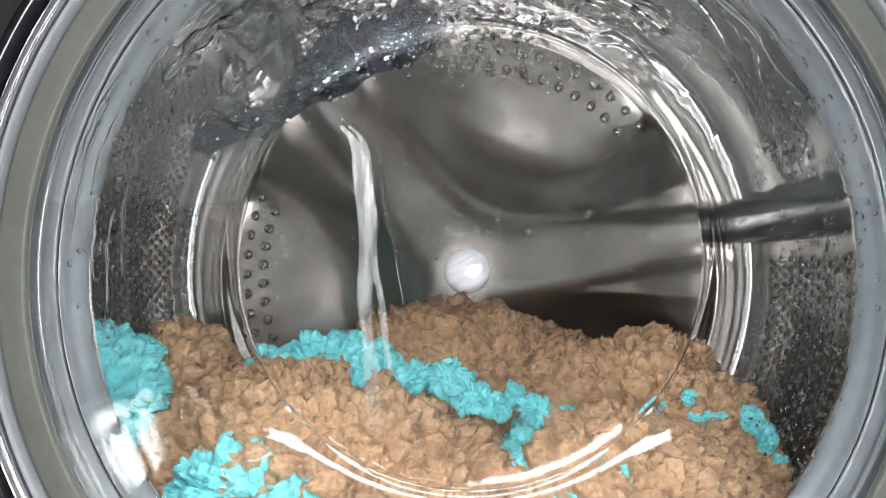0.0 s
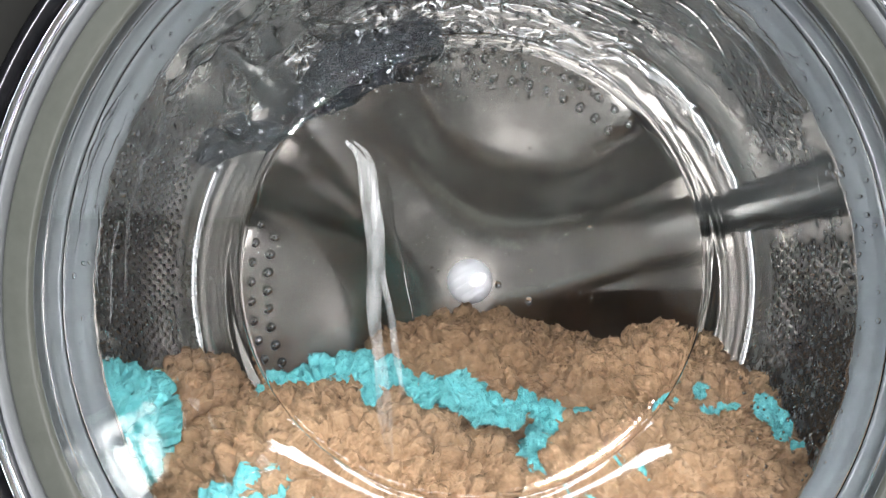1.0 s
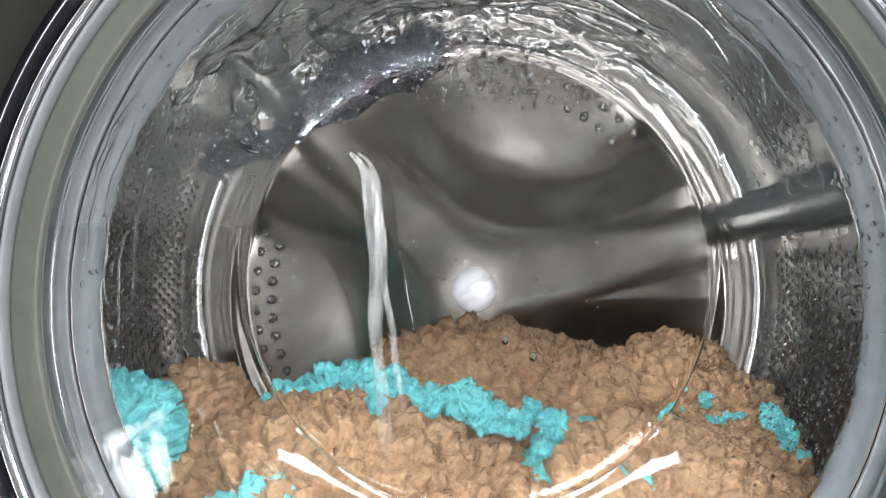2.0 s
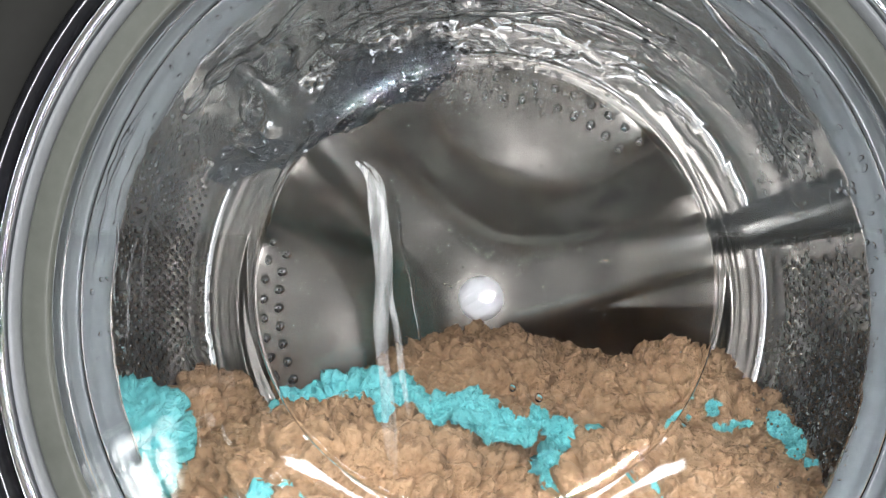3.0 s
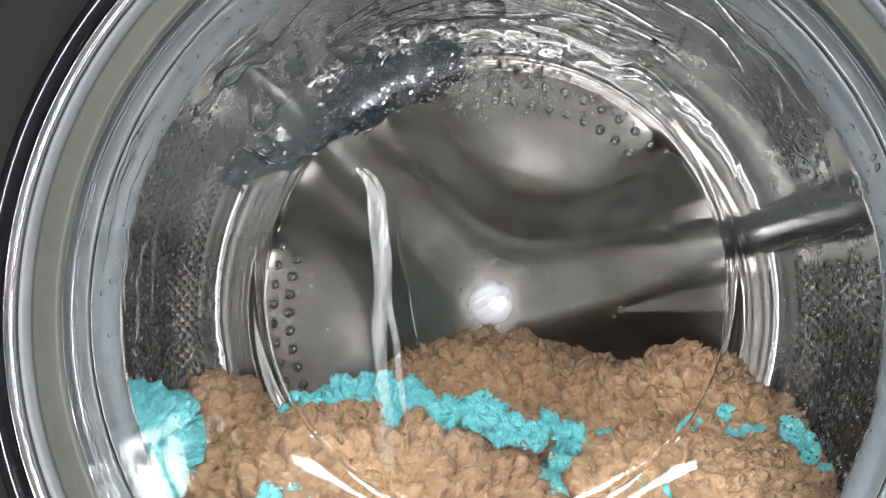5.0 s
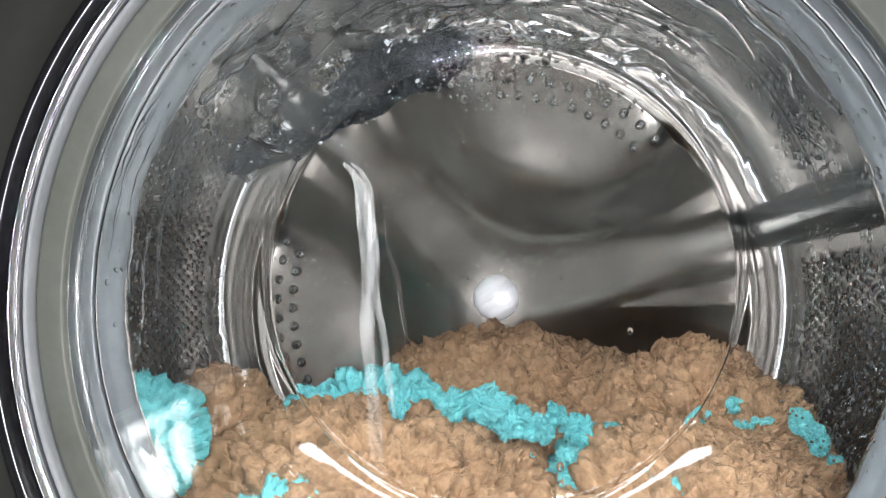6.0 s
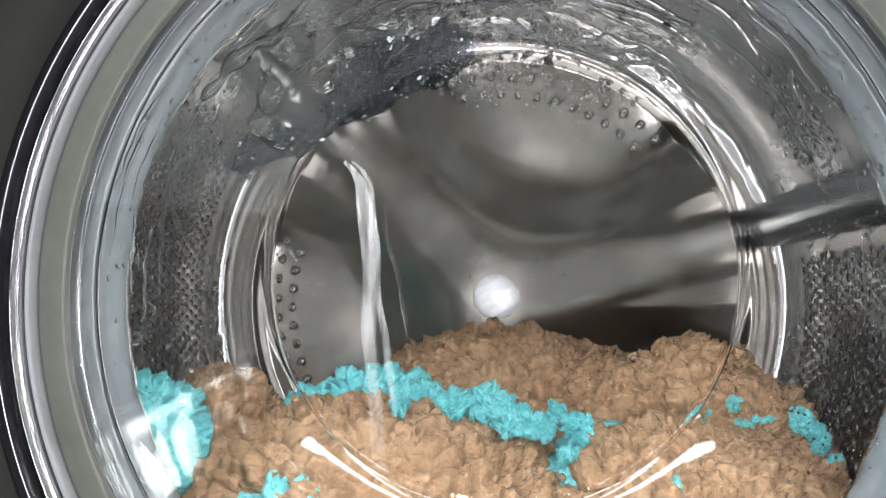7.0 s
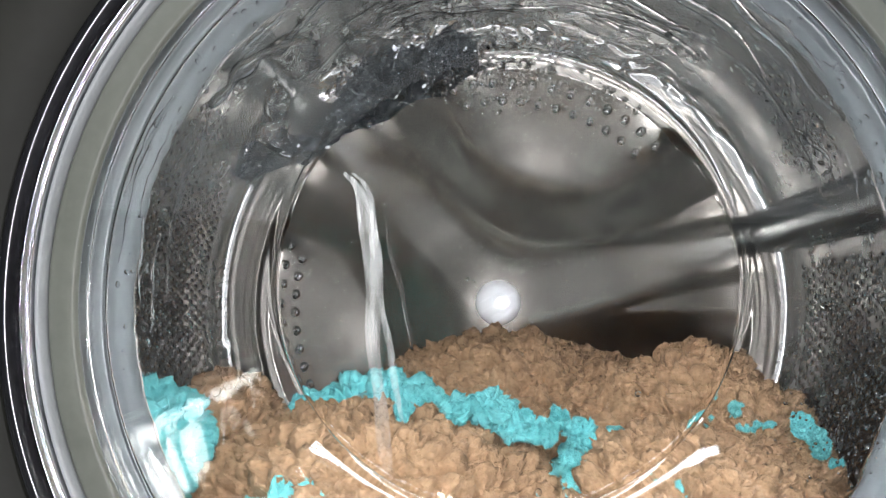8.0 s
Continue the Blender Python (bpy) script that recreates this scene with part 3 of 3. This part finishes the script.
def spout():
    """The dark wet crumpled rubber inlet lip behind the bowl, from which the water pours."""
    nu, nv = 90, 34
    t, u = np.meshgrid(np.linspace(0, 1, nu), np.linspace(0, 1, nv), indexing="ij")
    ang = np.radians(156 - 60 * t)
    inner = 0.1045 / np.cos(ang - np.radians(115)) + 0.0012 * np.sin(21 * t)
    wide = 0.013 + 0.013 * smooth_step(0.25, 0.7, t) + 0.004 * np.sin(13 * t + 0.5)
    wide = wide * np.minimum(1, 0.45 + 5 * t) * np.minimum(1, 0.3 + 7 * (1 - t))
    r = inner + wide * u
    p = np.stack([r * np.cos(ang), 0.086 - 0.016 * u ** 1.2, r * np.sin(ang)], -1).reshape(-1, 3)
    f1, f2, _ = cells(p + value_noise(p, 0.02, 3) * 0.008, 0.016, 77)
    g1, _, _ = cells(p + value_noise(p, 0.01, 5) * 0.004, 0.0075, 79)
    p[:, 1] -= 0.0035 * np.sqrt(np.maximum(0, 1 - (g1 / 0.9) ** 2))
    p[:, 1] += 0.006 * value_noise(p, 0.024, 71)[:, 0] - 0.010 * np.sqrt(np.maximum(0, 1 - (f1 / 0.9) ** 2)) + 0.002 * value_noise(p, 0.006, 73)[:, 0] + 0.007
    i, j = np.meshgrid(np.arange(nu - 1), np.arange(nv - 1), indexing="ij")
    faces = np.stack([i * nv + j, (i + 1) * nv + j, (i + 1) * nv + j + 1, i * nv + j + 1], -1).reshape(-1, 4)
    bm = bmesh.new()
    vs = [bm.verts.new(q) for q in p]
    for f in faces:
        bm.faces.new([vs[k] for k in f])
    bmesh.ops.solidify(bm, geom=bm.faces, thickness=0.003)
    bmesh.ops.recalc_face_normals(bm, faces=bm.faces)
    lip = part("water_inlet_lip", bm, rubber_dark, washer, "dark wet crumpled rubber water inlet lip")
    rng = np.random.default_rng(17)
    bv, bf = ball(2)
    # clear beads are water; the white specks are glints put in as colour
    for name, mat, count, label in (("water_beads", water, 260, "clear water beads on the dark rubber"), ("glint_white", glint_white, 100, "white specks imitating glints on the wet dark rubber")):
        vs, fs = [], []
        for k, q in enumerate(rng.choice(len(p), count, replace=False)):
            size = rng.uniform(0.0006, 0.0017) if mat is water else 0.0002 + 0.0006 * rng.uniform() ** 3
            turn = rng.uniform(0, math.pi)
            shape = bv * np.array([size * rng.uniform(0.8, 2.6), size * 0.7, size])
            c, d = math.cos(turn), math.sin(turn)
            shape = shape @ np.array([[c, 0, d], [0, 1, 0], [-d, 0, c]])
            vs.append(shape + p[q] - np.array([0, 0.0006, 0]))
            fs.append(bf + k * len(bv))
        beads = from_arrays(name, np.concatenate(vs), np.concatenate(fs), [mat], lip)
        beads.visible_shadow = False
        tagged(beads, label, kind="stuff")


spout()


def water_film():
    """A rippled sheet of water that runs round the upper drum side of the bowl."""
    nu, nv = 760, 84
    t, u = np.meshgrid(np.linspace(0, 1, nu), np.linspace(0, 1, nv), indexing="ij")
    ang = 275 - 360 * t
    r = 0.1085 + 0.0575 * u
    flow = np.stack([np.radians(ang) * 0.14 * 0.34, r + 0.004 * np.sin(ang * 0.11) + 0.002 * np.sin(ang * 0.31 + 1), np.zeros_like(r)], -1).reshape(-1, 3)
    q = flow + value_noise(flow, 0.012, 81) * 0.0025
    f1, f2, _ = cells(q, 0.0085, 83)
    wave = value_noise(q, 0.006, 85)[:, 0] * 0.00035 + value_noise(q, 0.0024, 86)[:, 0] * 0.00012 + (1 - smooth_step(0.0, 0.3, f2 - f1)) * 0.0005
    power = (0.10 * smooth_step(10, 30, ang) + 0.55 * smooth_step(48, 72, ang)) * smooth_step(162, 136, ang) * (0.35 + 0.65 * smooth_step(-0.4, 0.5, value_noise(np.stack([ang, r * 2000, ang * 0], -1).reshape(-1, 3), 22, 87)[:, 0].reshape(ang.shape)))
    power = np.maximum(power, 0.3 * smooth_step(0.148, 0.156, r) * smooth_step(250, 225, ang) * smooth_step(-62, -40, ang))
    power = np.maximum(power, 0.18 * smooth_step(188, 200, ang) * smooth_step(232, 222, ang) * smooth_step(0.118, 0.13, r))
    edge = np.minimum(1, np.minimum(np.minimum(t, 1 - t) * 30, np.minimum(u, 1 - u) * 9))
    lift = (wave.reshape(r.shape) + 0.0004) * power * edge - 0.00003
    rs, ys = np.array([k[0] for k in BOWL_BACK]), np.array([k[1] for k in BOWL_BACK])
    y = np.interp(r, rs, ys)
    slope = (np.interp(r + 0.001, rs, ys) - np.interp(r - 0.001, rs, ys)) / 0.002
    norm = np.sqrt(1 + slope ** 2)
    sheets = []
    for h in (lift, np.full_like(lift, -0.00006)):
        rr, yy = r - slope / norm * h, y + h / norm
        sheets.append(np.stack([rr * np.cos(np.radians(ang)), yy, rr * np.sin(np.radians(ang)) + BOWL_RISE * np.maximum(yy - 0.008, 0)], -1).reshape(-1, 3))
    i, j = np.meshgrid(np.arange(nu - 1), np.arange(nv - 1), indexing="ij")
    top = np.stack([i * nv + j, (i + 1) * nv + j, (i + 1) * nv + j + 1, i * nv + j + 1], -1).reshape(-1, 4)
    n = nu * nv
    rim = [k * nv for k in range(nu)] + [(nu - 1) * nv + k for k in range(1, nv)] + [k * nv + nv - 1 for k in range(nu - 2, -1, -1)] + [k for k in range(nv - 2, 0, -1)]
    sides = [[a, b, b + n, a + n] for a, b in zip(rim, rim[1:] + rim[:1])]
    ob = from_arrays("water_film", np.concatenate(sheets), top.tolist() + (top[:, ::-1] + n).tolist() + sides, [water])
    bm = bmesh.new()
    bm.from_mesh(ob.data)
    bmesh.ops.recalc_face_normals(bm, faces=bm.faces)
    bm.to_mesh(ob.data)
    bm.free()
    ob.visible_shadow = False
    tagged(ob, "rippled clear sheet of water over the upper glass bowl", "water", "water on the glass")


water_film()


def droplets():
    rng = np.random.default_rng(5)
    v, f = ball(2)
    vs, fs, n = [], [], 0
    def drop(r, ang, size, tall=1.0):
        nonlocal n
        c, nr = on_bowl(r, ang), normal_at(r, ang)
        m = nr.to_track_quat("Z", "Y").to_matrix()
        p = v * np.array([size, size * tall, size * 0.5])
        q = rng.normal(0, 0.7) if tall < 2.0 else rng.uniform(0, math.pi)
        p = p @ np.array([[math.cos(q), math.sin(q), 0], [-math.sin(q), math.cos(q), 0], [0, 0, 1]])
        vs.append(p @ np.array(m).T + np.array(c))
        fs.append(f + n)
        n += len(v)
    for _ in range(620):
        drop(rng.triangular(0.092, 0.112, 0.136), rng.triangular(72, 108, 150), rng.uniform(0.0003, 0.0009), rng.uniform(1, 3.0))
    for _ in range(330):
        drop(rng.uniform(0.104, 0.142), rng.triangular(92, 108, 152), rng.uniform(0.0005, 0.0011), rng.uniform(1.2, 3.6))
    for _ in range(430):
        drop(rng.uniform(0.095, 0.15), rng.uniform(48, 135), rng.uniform(0.0004, 0.0013), rng.uniform(1, 1.6))
    for _ in range(260):
        drop(rng.uniform(0.132, 0.164), rng.uniform(-8, 60), rng.uniform(0.0004, 0.0012), rng.uniform(1, 1.9))
    for _ in range(240):
        drop(rng.uniform(0.128, 0.160), rng.triangular(-42, -12, 6), rng.uniform(0.0003, 0.0007), rng.uniform(1, 1.6))
    for _ in range(200):
        drop(rng.uniform(0.132, 0.164), rng.uniform(125, 192), rng.uniform(0.0004, 0.001), rng.uniform(1, 1.9))
    for _ in range(150):
        drop(rng.uniform(0.01, 0.11), rng.uniform(-20, 200), rng.uniform(0.0003, 0.0008))
    for _ in range(320):
        drop(rng.triangular(0.074, 0.1, 0.118), rng.triangular(52, 92, 112), rng.uniform(0.0005, 0.0011), rng.uniform(1, 2.2))
    ob = from_arrays("water_droplets", np.concatenate(vs), np.concatenate(fs), [water])
    ob.visible_shadow = False
    tagged(ob, "small clear water droplets sprinkled on the glass bowl", "water droplets", kind="stuff")


droplets()


def water_pocket(r, ang, size, tall, turn, seed):
    """A flat swollen pocket of water on the drum side of the bowl, with an uneven outline."""
    v, f = ball(5)
    p = v * np.array([size, size * tall, 0.0022])
    p += value_noise(p + 0.2 * seed, size * 0.7, seed) * np.array([size * 0.3, size * 0.3, 0.0]) + value_noise(p, 0.004, seed + 1) * np.array([0.0006, 0.0006, 0.0005])
    c, d = math.cos(turn), math.sin(turn)
    p = p @ np.array([[c, d, 0], [-d, c, 0], [0, 0, 1]])
    m = normal_at(r, ang).to_track_quat("Z", "Y").to_matrix()
    ob = from_arrays("water_pocket", p @ np.array(m).T + np.array(on_bowl(r, ang, 0.0006)), f, [water])
    ob.visible_shadow = False
    return tagged(ob, "clear swollen pocket of water clinging to the glass", "water", "water on the glass")


for k, spot in enumerate([(0.124, 149, 0.012, 0.55, 0.5), (0.1405, 133, 0.013, 0.8, 0.2), (0.1150, 117, 0.008, 1.5, 0.6), (0.1330, 142, 0.010, 0.6, 1.2), (0.1290, 122, 0.016, 0.35, 0.3), (0.128, 92, 0.011, 0.7, 0.1)]):
    water_pocket(*spot, 500 + k)


def rivulet(ang0, ang1, r0, r1, width, seed, label, wobble=1.0):
    rng = np.random.default_rng(seed)
    n = 46
    ph = rng.uniform(0, 6, 4)
    path, rad, out = [], [], []
    for k in range(n):
        t = k / (n - 1)
        ang = ang0 + (ang1 - ang0) * t
        r = r0 + (r1 - r0) * t + wobble * (0.0018 * math.sin(9 * t + ph[0]) + 0.0009 * math.sin(23 * t + ph[1]))
        path.append(on_bowl(r, ang, 0.0002)), out.append(normal_at(r, ang))
        rad.append(width * (0.25 + 0.75 * math.sin(math.pi * min(1, max(0.0, t))) ** 0.5) * (1 + 0.35 * math.sin(17 * t + ph[2])))
    ob = part("water_rivulet", tube(bmesh.new(), path, rad, 8, 0.45, out), water)
    ob.visible_shadow = False
    return tagged(ob, label, "water", "water on the glass")


RIV = [(140, 30, 0.131, 0.133, 0.0016), (128, 20, 0.138, 0.139, 0.0018), (118, 60, 0.127, 0.126, 0.0013), (110, 35, 0.143, 0.146, 0.002), (132, 62, 0.149, 0.150, 0.0022), (149, 129, 0.152, 0.146, 0.0032), (95, 45, 0.1355, 0.136, 0.0011), (84, 26, 0.154, 0.1545, 0.0016)]
for k, (a0, a1, r0, r1, w) in enumerate(RIV):
    rivulet(a0, a1, r0, r1, w, 100 + k, "clear wavy rivulet running over the upper glass bowl", 0.45 if w > 0.003 else 1.0)
STREAKS = np.random.default_rng(31)
for k in range(12):
    a0 = STREAKS.uniform(30, 95)
    r0 = STREAKS.uniform(0.1135, 0.136)
    rivulet(a0, a0 + STREAKS.uniform(14, 34), r0, r0 + STREAKS.uniform(-0.002, 0.002), STREAKS.uniform(0.0004, 0.001), 400 + k, "thin clear ripple of water over the upper bowl", 0.3)
for k in range(16):
    a0 = STREAKS.uniform(112, 172) if k < 10 else STREAKS.uniform(-20, 60)
    r0 = STREAKS.uniform(0.1485, 0.1645)
    rivulet(a0, a0 + STREAKS.uniform(10, 26), r0, r0 + STREAKS.uniform(-0.0015, 0.0015), STREAKS.uniform(0.0004, 0.0009), 300 + k, "thin clear streak of water along the bowl's outer edge", 0.15)
for k, (a0, a1, r0, r1, w) in enumerate([(36, 12, 0.139, 0.143, 0.0009), (42, 15, 0.148, 0.144, 0.0009), (150, 172, 0.15, 0.146, 0.0009)]):
    rivulet(a0, a1, r0, r1, w, 200 + k, "thin clear rivulet trailing down the side of the bowl")


def stream():
    """Water pouring from the inlet lip down the drum side of the bowl, in its own space from the lip down."""
    ob = thing("water_stream", "thin whitish water stream pouring from the inlet lip", "water stream")
    def strand(name, x0, x1, z1, w, ph, mat, label):
        path, rad = [], []
        for k in range(40):
            t = k / 39
            x = x0 - 0.007 * math.exp(-22 * t) + (x1 - x0) * t ** 0.8 + 0.0012 * math.sin(7 * t + ph) + 0.0005 * math.sin(19 * t + ph)
            path.append((x, 0.0006 * math.sin(5 * t + ph), z1 * t))
            rad.append(w * (0.78 + 0.22 * math.sin(9 * t + ph) ** 2) * (1.1 - 0.2 * t) * min(1, 0.25 + 6 * t) * min(1, 0.5 + 5 * (1 - t)))
        s = part(name, tube(bmesh.new(), path, rad, 14, 0.35), mat, ob, label)
        s.visible_shadow = False
    strand("main_strand", 0.0, 0.016, -0.150, 0.0038, 0.4, pouring_water, "whitish main strand")
    strand("thin_strand", 0.003, 0.021, -0.120, 0.0020, 1.1, pouring_water, "thin whitish strand")
    strand("side_strand", 0.009, 0.026, -0.085, 0.0012, 2.0, water, "clear thin side strand")
    return ob


the_stream = stream()


def sliding_drop(size):
    v, f = ball(3)
    p = v * np.array([size, size * 0.5, size * 1.25])
    ob = from_arrays("water_drop", p, f, [water])
    ob.visible_shadow = False
    return tagged(ob, "clear water drop sliding down the glass", "water drop", "sliding drops")


SLIDERS = [sliding_drop(0.0016), sliding_drop(0.0018), sliding_drop(0.0014)]


# ---- what moves ----
def motions():
    turn = [(0.0, 4.5), (0.1, 4.5), (0.2, 3.95), (0.3, 2.8), (0.4, 1.2), (0.5, 0.3), (0.6, 0.05), (0.7, 0.0), (1.0, 0.0), (8.0, 0.0)]
    for ob in [the_drum, *LAUNDRY]:
        walk(ob, [(t, pose(0, 0, 0, 0, a, 0)) for t, a in turn])
    rows = [(0.0, -0.060, 0.0768, 0.0), (0.5, -0.0595, 0.0762, 0.4), (1.0, -0.0585, 0.0755, 1.5), (1.5, -0.060, 0.0745, 1.0), (2.2, -0.0595, 0.0742, 0.5), (3.0, -0.0605, 0.074, 0.6), (3.5, -0.060, 0.074, 1.0), (4.0, -0.061, 0.0735, 0.6), (4.5, -0.061, 0.073, 0.2),
            (5.2, -0.068, 0.071, 0.0), (6.0, -0.0755, 0.0688, 0.2), (6.5, -0.077, 0.068, 0.0), (7.0, -0.076, 0.068, 0.4), (7.5, -0.0775, 0.067, 1.2), (8.0, -0.079, 0.066, 2.0)]
    walk(the_stream, [(t, pose(x * 0.899, 0.0735, z * 0.899, 0, -a + 2, 0)) for t, x, z, a in rows])
    paths = ([(0.0, 0.015, 0.026), (0.3, 0.0148, 0.018), (1.5, 0.015, -0.013), (3.0, 0.0155, -0.045), (6.0, 0.016, -0.082), (8.0, 0.016, -0.1)],
             [(0.0, 0.031, 0.020), (0.3, 0.031, 0.0115), (1.5, 0.030, -0.022), (3.0, 0.029, -0.05), (6.0, 0.03, -0.088), (8.0, 0.03, -0.1)],
             [(0.0, 0.062, 0.03), (1.5, 0.062, 0.027), (4.5, 0.066, 0.004), (6.0, 0.066, -0.02), (8.0, 0.067, -0.05)])
    for ob, rows in zip(SLIDERS, paths):
        walk(ob, [(t, pose(x * 0.899, bowl_back(0.899 * math.hypot(x, z)) + 0.0003, z * 0.899)) for t, x, z in rows])


motions()
